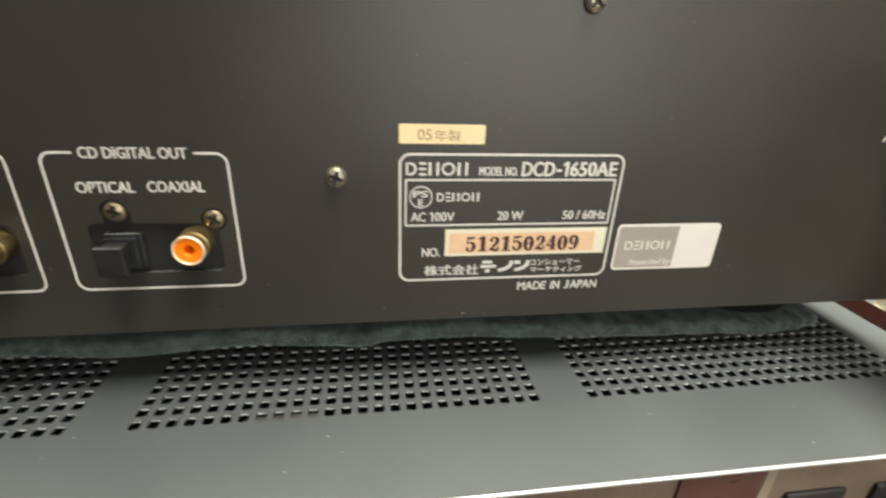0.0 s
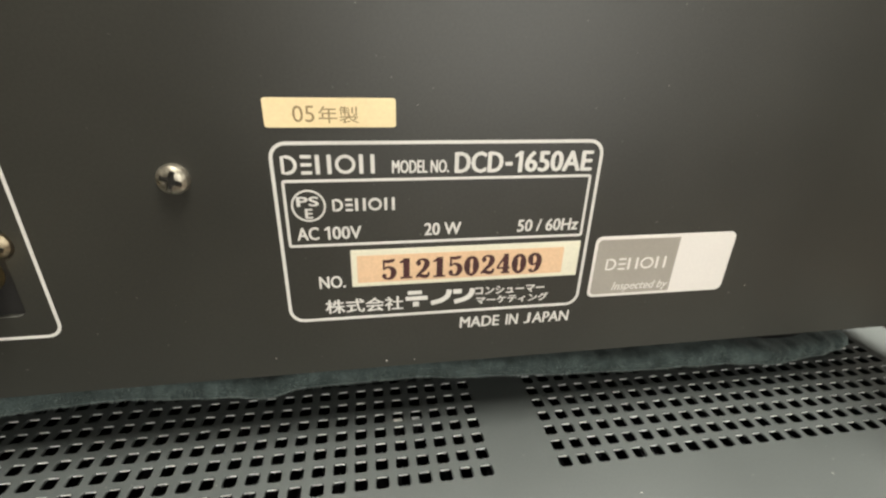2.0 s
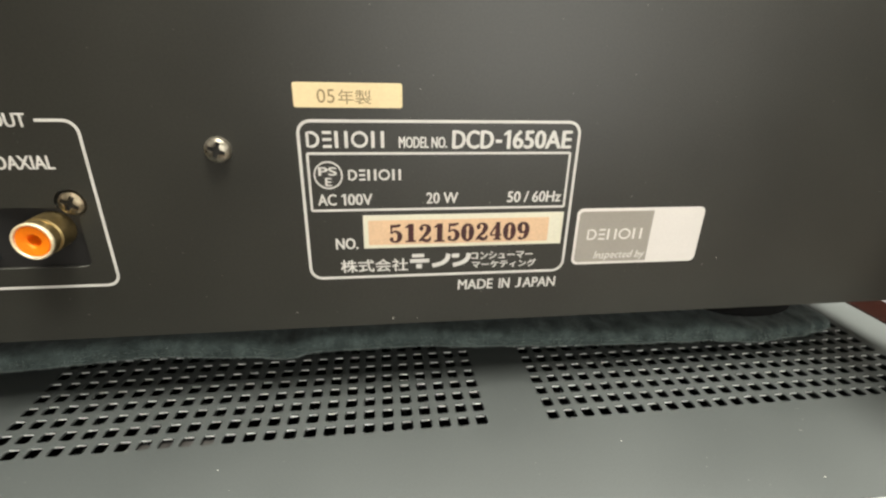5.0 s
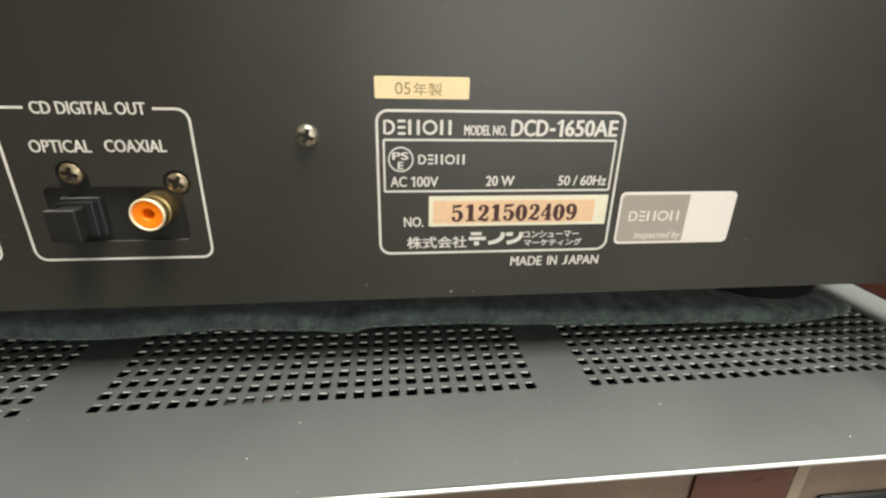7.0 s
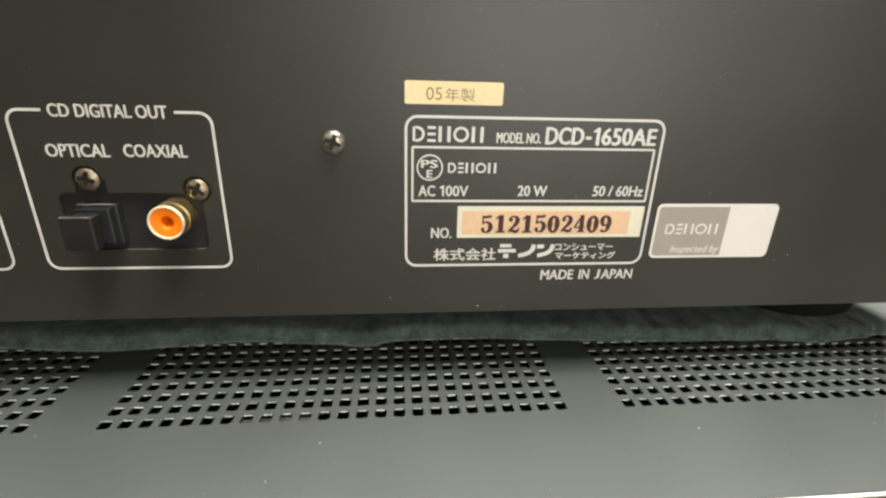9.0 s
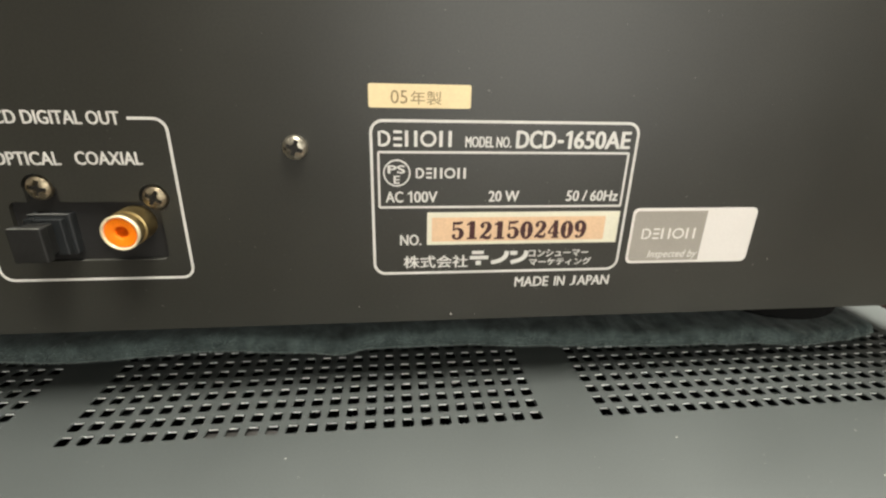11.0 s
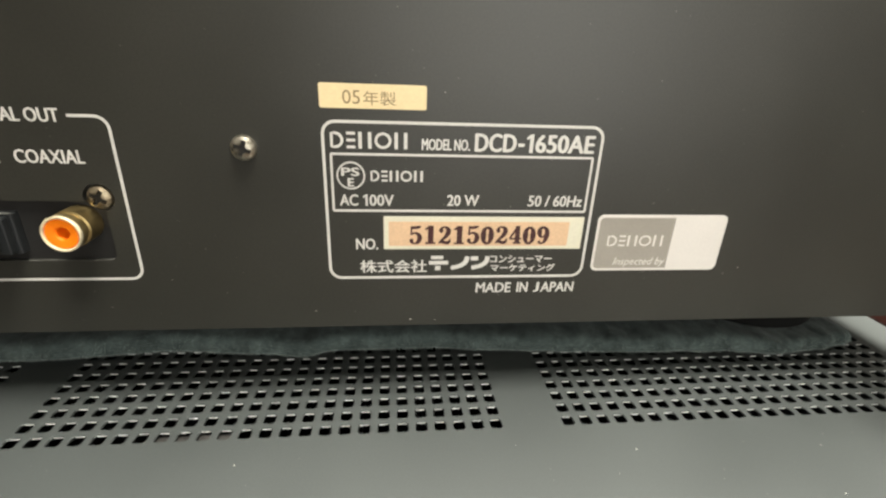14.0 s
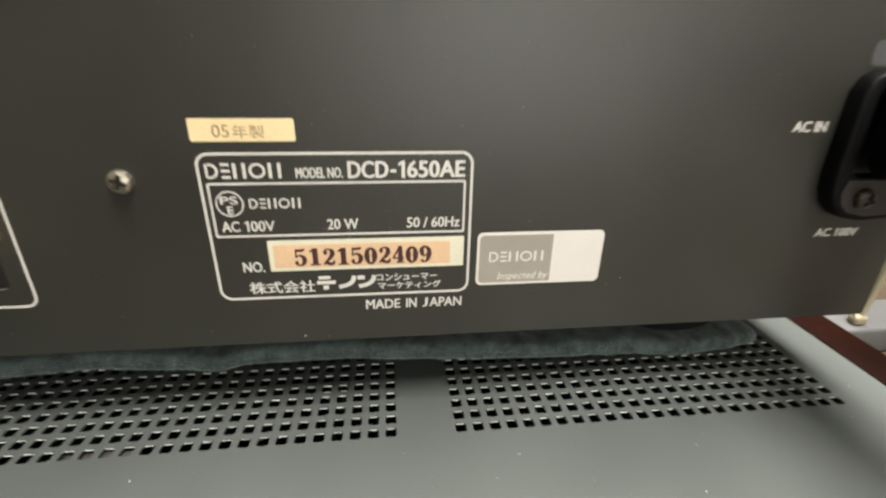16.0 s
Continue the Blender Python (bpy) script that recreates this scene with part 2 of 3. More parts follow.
def writing(text, x0, x1, z0, z1, bold=0.0, lean=0.0, y0=-0.006, y1=0.0):
    """Printed letters that fill the given box on the panel; bold letters are struck several times, side by side."""
    curve = bpy.data.curves.new("letters", "FONT")
    curve.body, curve.size, curve.resolution_u = text, 1.0, 3
    ob = new("letters", curve)
    bpy.context.view_layer.update()
    me = bpy.data.meshes.new_from_object(ob.evaluated_get(bpy.context.evaluated_depsgraph_get()))
    bpy.data.objects.remove(ob)
    shape = bmesh.new()
    shape.from_mesh(me)
    bpy.data.meshes.remove(me)
    for v in shape.verts:
        v.co.x += lean * v.co.y
    lo = [min(v.co[i] for v in shape.verts) for i in (0, 1)]
    hi = [max(v.co[i] for v in shape.verts) for i in (0, 1)]
    for v in shape.verts:
        v.co = Vector((x0 + bold + (v.co.x - lo[0]) / (hi[0] - lo[0]) * (x1 - x0 - 2 * bold), y0, z0 + bold * 0.5 + (v.co.y - lo[1]) / (hi[1] - lo[1]) * (z1 - z0 - bold)))
    strikes = [shape]
    if bold:
        for n, (dx, dz) in enumerate(((-1, 0), (1, 0), (0, 0.5), (0, -0.5))):
            c = shape.copy()
            for v in c.verts:
                v.co += Vector((dx * bold, 0.0006 * (n + 1), dz * bold))
            strikes.append(c)
    bm = joined(*strikes)
    for f in bm.faces:
        if f.normal.y > 0:
            f.normal_flip()
    rim = bmesh.ops.extrude_face_region(bm, geom=bm.faces[:], use_keep_orig=True)
    for g in rim["geom"]:
        if isinstance(g, bmesh.types.BMVert):
            g.co.y = y1
    return bm


def brush(rows, y0=-0.006, y1=0.0, fine=6):
    """A pen line through rows of (x, z, width), smoothed between them."""
    pts = []
    for i in range(len(rows) - 1):
        p0, p1, p2, p3 = (Vector(rows[min(max(j, 0), len(rows) - 1)]) for j in (i - 1, i, i + 1, i + 2))
        for k in range(fine):
            t = k / fine
            pts.append(0.5 * (2 * p1 + (p2 - p0) * t + (2 * p0 - 5 * p1 + 4 * p2 - p3) * t * t + (3 * p1 - p0 - 3 * p2 + p3) * t ** 3))
    pts.append(Vector(rows[-1]))
    bm = bmesh.new()
    lines = []
    for i, p in enumerate(pts):
        d = pts[min(i + 1, len(pts) - 1)] - pts[max(i - 1, 0)]
        side = Vector((-d.y, d.x)).normalized() * p.z / 2
        lines.append([bm.verts.new((p.x + side.x * k, y, p.y + side.y * k)) for k, y in ((1, y0), (-1, y0), (-1, y1), (1, y1))])
    for p, q in zip(lines, lines[1:]):
        for k in range(4):
            bm.faces.new((p[k], p[(k + 1) % 4], q[(k + 1) % 4], q[k]))
    bm.faces.new(lines[0])
    bm.faces.new(lines[-1][::-1])
    bmesh.ops.recalc_face_normals(bm, faces=bm.faces)
    return bm


def ring_mark(x, z, rx, rz, line, y0=-0.006, y1=0.0):
    return stroke([(x + rx * math.cos(2 * math.pi * i / 28), z + rz * math.sin(2 * math.pi * i / 28)) for i in range(28)], line, True, y0, y1)


def bar(x0, x1, z0, z1, y0=-0.006, y1=0.0):
    return slab([(x0, z0), (x1, z0), (x1, z1), (x0, z1)], y0, y1)


def plain_marks(x0, x1, z0, z1, line, mat, parent, y0=-0.006, y1=0.0):
    """A word mark as a row of plain shapes: a loop, bars, uprights, a ring and uprights."""
    widths = (0.86, 0.58, 0.86, 1.12, 0.86)
    k = (x1 - x0) / (sum(widths) + 0.20 * 4)
    h, half, x, made = z1 - z0, line / 2, x0, []
    for n, w in enumerate(widths):
        e = x + w * k
        if n == 0:
            loop = [(x + half, z0 + half)] + [(e - h / 2 + (h / 2 - half) * math.cos(t), (z0 + z1) / 2 + (h / 2 - half) * math.sin(t)) for t in [math.pi * (i / 10 - 0.5) for i in range(11)]] + [(x + half, z1 - half)]
            made.append(stroke(loop, line, True, y0, y1))
        elif n == 1:
            made.extend(bar(x, e, z, z + line, y0, y1) for z in (z0, (z0 + z1) / 2 - half, z1 - line))
        elif n == 3:
            made.append(ring_mark((x + e) / 2, (z0 + z1) / 2, w * k / 2 - half, h / 2 - half, line, y0, y1))
        else:
            made.extend((bar(x, x + line * 1.25, z0, z1, y0, y1), bar(e - line * 1.25, e, z0, z1, y0, y1)))
        x = e + 0.20 * k
    for bm in made:
        part("printed_mark", bm, mat, parent, "plain shape of a word mark")


def stamped_figure(d, x, z, w, h, y0, y1):
    """A stamped figure in a bold face with thick stems and thin joins, in the box w by h at (x, z)."""
    shapes = {
        "0": [[(0.5, 0.955, 0.16), (0.24, 0.80, 0.27), (0.185, 0.5, 0.40), (0.24, 0.20, 0.27), (0.5, 0.045, 0.16), (0.76, 0.20, 0.27), (0.815, 0.5, 0.40), (0.76, 0.80, 0.27), (0.5, 0.955, 0.16)]],
        "1": [[(0.55, 1.0, 0.38), (0.55, 0.6, 0.38), (0.55, 0.04, 0.38)], [(0.12, 0.045, 0.12), (0.5, 0.045, 0.11), (0.95, 0.045, 0.12)], [(0.10, 0.80, 0.10), (0.26, 0.85, 0.14), (0.48, 0.95, 0.14)]],
        "2": [[(0.10, 0.70, 0.24), (0.22, 0.76, 0.30), (0.24, 0.88, 0.16), (0.48, 0.95, 0.12), (0.76, 0.86, 0.26), (0.80, 0.68, 0.34), (0.62, 0.45, 0.26), (0.25, 0.22, 0.14), (0.06, 0.05, 0.10)], [(0.08, 0.11, 0.12), (0.32, 0.15, 0.22), (0.62, 0.09, 0.24), (0.86, 0.12, 0.20), (0.95, 0.30, 0.10)]],
        "4": [[(0.66, 1.0, 0.30), (0.68, 0.5, 0.34), (0.68, 0.04, 0.34)], [(0.64, 0.97, 0.12), (0.35, 0.62, 0.13), (0.06, 0.30, 0.13)], [(0.04, 0.285, 0.12), (0.5, 0.285, 0.11), (1.0, 0.285, 0.12)], [(0.36, 0.045, 0.11), (0.68, 0.045, 0.10), (1.0, 0.045, 0.11)]],
        "5": [[(0.16, 0.98, 0.10), (0.17, 0.75, 0.11), (0.15, 0.50, 0.11)], [(0.12, 0.92, 0.16), (0.45, 0.90, 0.20), (0.78, 0.94, 0.18), (0.88, 1.0, 0.06)], [(0.15, 0.52, 0.10), (0.46, 0.62, 0.13), (0.76, 0.50, 0.28), (0.82, 0.30, 0.34), (0.68, 0.11, 0.24), (0.42, 0.045, 0.12), (0.22, 0.10, 0.18), (0.16, 0.22, 0.28), (0.10, 0.28, 0.14)]],
        "9": [[(0.48, 0.955, 0.16), (0.22, 0.84, 0.26), (0.18, 0.66, 0.34), (0.28, 0.46, 0.24), (0.48, 0.40, 0.11), (0.68, 0.50, 0.14)], [(0.48, 0.955, 0.16), (0.76, 0.80, 0.28), (0.82, 0.52, 0.35), (0.70, 0.18, 0.26), (0.46, 0.045, 0.12), (0.26, 0.08, 0.18), (0.18, 0.17, 0.26)]],
    }
    made = []
    for n, rows in enumerate(shapes[d]):
        made.append(brush([(x + a * w, z + b * h, (c * 1.12 + 0.02) * w) for a, b, c in rows], y0 - 0.0004 * n, y1))
    return joined(*made)


# ---- room ----


def room_part(name, x0, x1, y0, y1, z0, z1, mat, label, category):
    bm = box(x0 / U, x1 / U, y0 / U, y1 / U, z0 / U, z1 / U)
    return tagged(part(name, bm, mat), label, category, kind="structure")


room_part("floor", X0, X1, Y0, Y1, Z0 - 0.1, Z0, FLOOR, "brown wooden floor of the room", "floor")
room_part("ceiling", X0, X1, Y0, Y1, Z1, Z1 + 0.1, WALL, "plain white ceiling", "ceiling")
room_part("wall_north", X0, X1, Y1, Y1 + 0.1, Z0, Z1, DARK_WALL, "plain dark brown panelled wall, added to the room", "wall")
bm = carved(box(X0 / U, X1 / U, (Y0 - 0.1) / U, Y0 / U, Z0 / U, Z1 / U), box(WIN[0] / U, WIN[1] / U, (Y0 - 0.2) / U, (Y0 + 0.1) / U, WIN[2] / U, WIN[3] / U))
tagged(part("wall_south", bm, WALL), "plain papered wall with a window", "wall", kind="structure")
# frame and sill added round the front light, out of view
window = tagged(part("added_window", carved(box(WIN[0] / U, WIN[1] / U, Y0 / U - 9, Y0 / U - 1, WIN[2] / U, WIN[3] / U), box(WIN[0] / U + 3, WIN[1] / U - 3, Y0 / U - 15, Y0 / U + 5, WIN[2] / U + 3, WIN[3] / U - 3)), WHITE_PLASTIC), "white framed window added out of view, with daylight behind it", "window", kind="structure")
part("window_sill", box(WIN[0] / U - 3, WIN[1] / U + 3, Y0 / U - 1, Y0 / U + 3, WIN[2] / U - 2.5, WIN[2] / U, 0.4), WHITE_PLASTIC, window)
# unseen west wall, kept dark to hold bounce off the panel's left
room_part("wall_west", X0 - 0.1, X0, Y0, Y1, Z0, Z1, DARK_WALL, "plain dark brown panelled wall, added to the room", "wall")
# unseen pier, added to block window light from the panel's left
room_part("shade_pier", X0, -0.04, Y0, -0.36, Z0, Z1, DARK_WALL, "plain dark brown panelled wall, added to the room", "wall")
# unseen wall, added as something dark for the panel's right to reflect
room_part("dark_reflected_wall", 1.32, 1.40, Y0, -0.16, Z0, Z1, DARK_WALL, "plain dark brown panelled wall, added to the room", "wall")
room_part("wall_east", X1, X1 + 0.1, Y0, Y1, Z0, Z1, WALL, "plain off-white papered wall", "wall")

light = thing("ceiling_light", (LAMP[0] / U, LAMP[1] / U, Z1 / U), "long white ceiling light, switched on", "ceiling light")
for nm, prof, mt in (("housing", (36, 112, 4.0, 10.0), WHITE_PLASTIC),
                     ("diffuser", (35.5, 111.5, 0.8, 3.98), GLOW)):
    bm = box(LAMP[0] / U - prof[0], LAMP[0] / U + prof[0], LAMP[1] / U - prof[1], LAMP[1] / U + prof[1], LAMP[2] / U + prof[2], LAMP[2] / U + prof[3], 0.6)
    part(nm, bm, mt, light, smooth=40)

# ---- rack shelf ----
SHELF_Z, CX = -16.0, -1.77
shelf = thing("wooden_rack", (CX, 14, Z0 / U), "dark mahogany-stained wooden rack board under the amplifier", "rack")
part("board", box(-34, 27, -14, 46, SHELF_Z - 2.4, SHELF_Z, 0.25), WOOD, shelf, smooth=40)
for lx in (-32, 21):
    for ly in (-11, 40):
        part("leg", box(lx, lx + 4, ly, ly + 4, Z0 / U, SHELF_Z - 2.4, 0.2), WOOD, shelf)

# ---- amplifier ----
AL, AR, AF, AB = -23.99, 20.45, -4.57, 33.0
amp = thing("amplifier", (CX, 14, SHELF_Z), "black amplifier with perforated steel cover and red-brown wooden sides", "amplifier")
PITCH, ROWS_N, COLS_N, HOLE = 0.5, 14, 25, 0.154
ROW0 = -1.222
BLOCKS = (-21.77, -7.77, 6.23)
THICK = 0.055


def perforated_cover():
    """The cover's top: flat steel with three fields of square holes punched through, and a rim folded down all round."""
    verts, faces = [], []

    def quad(x0, x1, y0, y1):
        i = len(verts)
        verts.extend([(x0, y0, 0), (x1, y0, 0), (x1, y1, 0), (x0, y1, 0)])
        faces.append((i, i + 1, i + 2, i + 3))
        verts.extend([(x0, y0, -THICK), (x1, y0, -THICK), (x1, y1, -THICK), (x0, y1, -THICK)])
        faces.append((i + 7, i + 6, i + 5, i + 4))

    h = PITCH / 2
    ya, yb = ROW0 - h, ROW0 + PITCH * (ROWS_N - 1) + h
    xs = [AL] + [e for b in BLOCKS for e in (b - h, b + PITCH * (COLS_N - 1) + h)] + [AR]
    quad(AL, AR, AF + 0.05, ya)
    quad(AL, AR, yb, AB)
    for i in range(0, len(xs), 2):
        quad(xs[i], xs[i + 1], ya, yb)
    r = HOLE
    c = 0.045
    ring = [(r, c - r), (r, r - c), (r - c, r), (c - r, r), (-r, r - c), (-r, c - r), (c - r, -r), (r - c, -r)]
    outer = [(h, -h * 0.6), (h, h * 0.6), (h * 0.6, h), (-h * 0.6, h), (-h, h * 0.6), (-h, -h * 0.6), (-h * 0.6, -h), (h * 0.6, -h)]
    corners = [(h, h), (-h, h), (-h, -h), (h, -h)]
    lip = 0.018
    bare = [0] * len(faces)
    for b in BLOCKS:
        for col in range(COLS_N):
            for row in range(ROWS_N):
                x, y = b + col * PITCH, ROW0 + row * PITCH
                i = len(verts)
                verts.extend((x + p, y + q, 0) for p, q in outer)
                verts.extend((x + p * (1 + lip / r), y + q * (1 + lip / r), 0) for p, q in ring)
                verts.extend((x + p, y + q, -lip) for p, q in ring)
                verts.extend((x + p, y + q, -THICK) for p, q in ring)
                verts.extend((x + p, y + q, -THICK) for p, q in outer)
                verts.extend((x + p, y + q, 0) for p, q in corners)
                for k in range(8):
                    n = (k + 1) % 8
                    for lo in (0, 8, 16):
                        faces.append((i + lo + k, i + lo + n, i + lo + 8 + n, i + lo + 8 + k))
                    faces.append((i + 24 + k, i + 24 + n, i + 32 + n, i + 32 + k))
                    # pale steel on the far wall only: its catch of light is painted in
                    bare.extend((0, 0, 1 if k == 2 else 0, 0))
                for k, (a, e) in enumerate(((1, 2), (3, 4), (5, 6), (7, 0))):
                    faces.append((i + a, i + 40 + k, i + e))
                    bare.append(0)
    me = bpy.data.meshes.new("top_cover")
    me.from_pydata([[c2 * U for c2 in v] for v in verts], [], faces)
    me.materials.append(PLATE)
    me.materials.append(RAW_LIT)
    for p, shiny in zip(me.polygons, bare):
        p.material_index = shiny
    return me


placed("top_cover", perforated_cover(), PLATE, amp, "satin black perforated steel cover")
# separate strip along the edge, far paler than the cover
part("cover_edge", box(AL, AR, AF - 0.05, AF + 0.05, -0.11, 0.0, 0.045, 4), EDGE, amp, "bright pale strip along the edge of the cover", smooth=50)
for sx in (AL - 1.75, AR + 0.08):
    part("wood_side", box(sx, sx + 1.67, AF + 0.4, AB + 0.6, SHELF_Z + 1.5, 0.02, 0.12, 3), WOOD, amp, "dark red-brown wooden side panel", smooth=40)
part("side_panel", box(AL, AL + 0.1, AF + 0.05, AB, SHELF_Z + 1.5, -0.1), PLATE, amp)
part("side_panel", box(AR - 0.1, AR, AF + 0.05, AB, SHELF_Z + 1.5, -0.1), PLATE, amp)
part("bottom_plate", box(AL + 0.1, AR - 0.1, AF + 0.6, AB, SHELF_Z + 1.5, SHELF_Z + 1.6), INSIDE, amp)
part("front_panel", box(AL, AR, AB, AB + 1.2, SHELF_Z + 1.2, 0, 0.1), PLATE, amp)
part("rear_panel", box(AL + 0.1, AR - 0.1, AF + 0.35, AF + 0.5, SHELF_Z + 1.5, -0.1), REAR, amp, "bronze-grey rear panel")
for fx in (AL + 5, AR - 5):
    for fy in (AF + 5, AB - 5):
        bm = lathe([(0, 0), (2.2, 0), (2.4, -0.3), (2.4, -1.5), (0, -1.5)], 28)
        bmesh.ops.rotate(bm, matrix=Matrix.Rotation(radians(90), 3, "X"), verts=bm.verts)
        bmesh.ops.translate(bm, vec=(fx, fy, SHELF_Z + 1.5), verts=bm.verts)
        part("foot", bm, RUBBER, amp, smooth=40)
# terminals on the back
RY = AF + 0.35
part("terminal_plate", box(7.6, 10.3, RY - 0.10, RY, -4.2, -0.50, 0.04), RED, amp, "dull red terminal plate", smooth=40)
part("label_strip", box(10.42, 10.78, RY - 0.03, RY, -4.2, -0.45, 0.01), PALE_STRIP, amp, "pale strip beside the terminals")
for tx in (11.35, 14.55):
    part("terminal_plate", box(tx, tx + 2.1, RY - 0.16, RY, -4.2, -1.62, 0.08, 3), BLACK, amp, "black terminal plate", smooth=40)
for px, mt, lb in ((8.95, RED, "red binding post"), (12.4, BLACK, "black binding post"), (15.6, BLACK, "black binding post")):
    bm = lathe([(0, -1.6), (0.5, -1.6), (0.58, -1.5), (0.58, -0.8), (0.5, -0.7), (0.5, 0), (0, 0)], 20, (px, RY, -3.1))
    part("binding_post", bm, mt, amp, lb, smooth=35)
# what shows through the holes
part("circuit_board", box(AL + 2, AR - 2, AF + 2, 18, -9.2, -9.0), CAP, amp, "dark circuit board inside")
for hx in range(-20, 18, 4):
    part("heat_sink", slab([(hx, -8.9)] + [(hx + 0.55 * k + dx, z) for k in range(6) for dx, z in ((0, -8), (0, -5.5), (0.2, -5.5), (0.2, -8))] + [(hx + 2.95, -8.9)], 2.5, 6.5), INSIDE, amp, "black finned heat sink inside")
part("tape", slab([(-4.95, -0.40), (-4.7, -0.20), (-3.3, -0.16), (-2.62, -0.20), (-2.55, -0.26), (-3.4, -0.24), (-4.2, -0.28)], -1.46, -1.02), TAPE, amp, "dark grey tape under the holes")
part("wire", tube([(15.0, -0.6, -1.4), (16.6, -1.15, -0.5), (17.4, -1.2, -0.45), (18.6, -1.0, -1.2)], 0.10), GREY_CABLE, amp, "pale wire under the holes")
# pale tops stand in for bright glints inside; the dark stems only hold them
for xa, xb, ya, yb, mt in ((2.10, 2.36, 0.74, 0.98, WHITE_PLASTIC), (2.62, 2.84, 0.86, 0.98, GREY_CABLE)):
    part("component", box(xa + 0.04, xb - 0.04, yb - 0.08, yb - 0.02, -9.0, -0.36), CAP, amp, "small dark component inside")
    part("glint_top", box(xa, xb, ya, yb, -0.36, -0.26, 0.03), mt, amp, "small pale top in place of a glint inside")

# ---- fleece cloth ----
EDGE_LINE = ((-26, 2.2), (-16, 2.4), (-12.7, 2.25), (-9.2, 1.95), (-5.2, 2.25), (-2.6, 2.0), (-1.3, 1.78), (-0.4, 2.08), (2.5, 2.1), (5.0, 1.85), (7.3, 1.66), (10, 1.55), (12.5, 1.48), (14.6, 1.30), (16.2, 1.52), (17.3, 1.78), (17.9, 2.05), (18.2, 2.7))


def edge_y(x):
    for (xa, ya), (xb, yb) in zip(EDGE_LINE, EDGE_LINE[1:]):
        if x <= xb:
            t = (x - xa) / (xb - xa)
            t = t * t * (3 - 2 * t)
            return ya + (yb - ya) * t + 0.07 * noise.noise((x * 1.3, 21.0, 0)) * min(max((x - 4.0) / 3.0, 0.2), 1.0)
    return EDGE_LINE[-1][1]


def fold(x, k):
    """The cloth's section at x: from the back under the player, over the rounded front, and back along the underside."""
    raised = min(max((3.0 - x) / 10.0, 0.0), 1.0)
    lift = 0.16 + 0.20 * raised + 0.10 * noise.noise((x * 0.35, 3.1, 0)) + 0.05 * noise.noise((x * 1.1, 7.7, 0))
    fall = min(max((x - 12.0) / 6.0, 0.0), 1.0)
    e = edge_y(x) - 0.10 - (lift - 0.2) / 0.62
    lift *= 1 - 0.6 * fall
    s = 0.50 - 0.14 * fall + 0.10 * noise.noise((x * 0.45, 9.3, 0)) + 0.05 * noise.noise((x * 1.6, 2.4, 0))
    top = lift + s
    rise = 0.0 + 0.05 * noise.noise((x * 0.3, 5.5, 0))
    q = 0.75 + 0.25 * noise.noise((x * 0.6, 1.9, 0))
    tail = max((x - 17.55) / 0.6, 0.0)
    thin = max(1 - tail * tail, 0.0) ** 0.5
    section = ((7.0, 0.55), (e + 3.0, top + rise), (e + 2.0, top + rise), (e + 1.3, top + 0.75 * rise), (e + 0.85 * q, top + 0.4 * rise), (e + 0.40 * q, top + 0.01), (e + 0.20 * q, top - 0.07 * s), (e + 0.08 * q, top - 0.24 * s),
               (e + 0.03, lift + 0.42 * s), (e, lift + 0.20 * s), (e + 0.03, lift + 0.05 * s), (e + 0.12, lift), (e + 0.8, lift * 0.6), (e + 1.8, 0.05), (4.8, 0.02), (7.0, 0.02))
    y, z = section[k]
    z = 0.03 + (z - 0.03) * thin
    wob = 0.04 * noise.noise((x * 2.3, y * 2.0, z * 2.0)) + 0.035 * noise.noise((x * 5.1, y * 5, z * 5)) + 0.02 * noise.noise((x * 11, y * 9, z * 9))
    return (x, y - wob, max(z + wob * 0.8, 0.008))


def cloth_mesh():
    bm = bmesh.new()
    n, k_n = 900, 16
    rings = [[bm.verts.new(fold(-26 + 44.15 * i / n, k)) for k in range(k_n)] for i in range(n + 1)]
    for p, q in zip(rings, rings[1:]):
        for k in range(k_n - 1):
            bm.faces.new((p[k], p[k + 1], q[k + 1], q[k]))
    bm.faces.new(rings[0][::-1])
    bm.faces.new(rings[-1])
    bmesh.ops.recalc_face_normals(bm, faces=bm.faces)
    return bm


def fuzz_mesh():
    """Short fibres on the front of the cloth."""
    rng = random.Random(5)
    verts, faces = [], []
    for _ in range(42000):
        x = rng.uniform(-16, 18.0)
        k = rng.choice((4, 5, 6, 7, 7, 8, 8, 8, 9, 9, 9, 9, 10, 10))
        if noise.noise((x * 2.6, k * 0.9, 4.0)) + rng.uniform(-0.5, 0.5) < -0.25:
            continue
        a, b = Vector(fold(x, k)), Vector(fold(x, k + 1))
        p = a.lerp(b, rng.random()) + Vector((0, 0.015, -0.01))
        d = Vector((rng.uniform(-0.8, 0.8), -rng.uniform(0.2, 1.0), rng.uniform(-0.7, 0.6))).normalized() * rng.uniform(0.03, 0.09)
        w = Vector((rng.uniform(0.004, 0.009), 0, rng.uniform(-0.005, 0.005)))
        i = len(verts)
        verts.extend([(p - w)[:], (p + w)[:], (p + d)[:]])
        faces.append((i, i + 1, i + 2))
    me = bpy.data.meshes.new("fuzz")
    me.from_pydata([[c * U for c in v] for v in verts], [], faces)
    return me


cloth = tagged(part("fleece_cloth", cloth_mesh(), FLEECE, smooth=80), "dark grey-teal fleece cloth laid on the amplifier cover", "cloth")
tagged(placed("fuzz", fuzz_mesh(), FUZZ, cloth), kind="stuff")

# ---- CD player ----
PL, PR, PB, PT, DEEP = -24.0, 19.36, 2.37, 13.3, 30.0
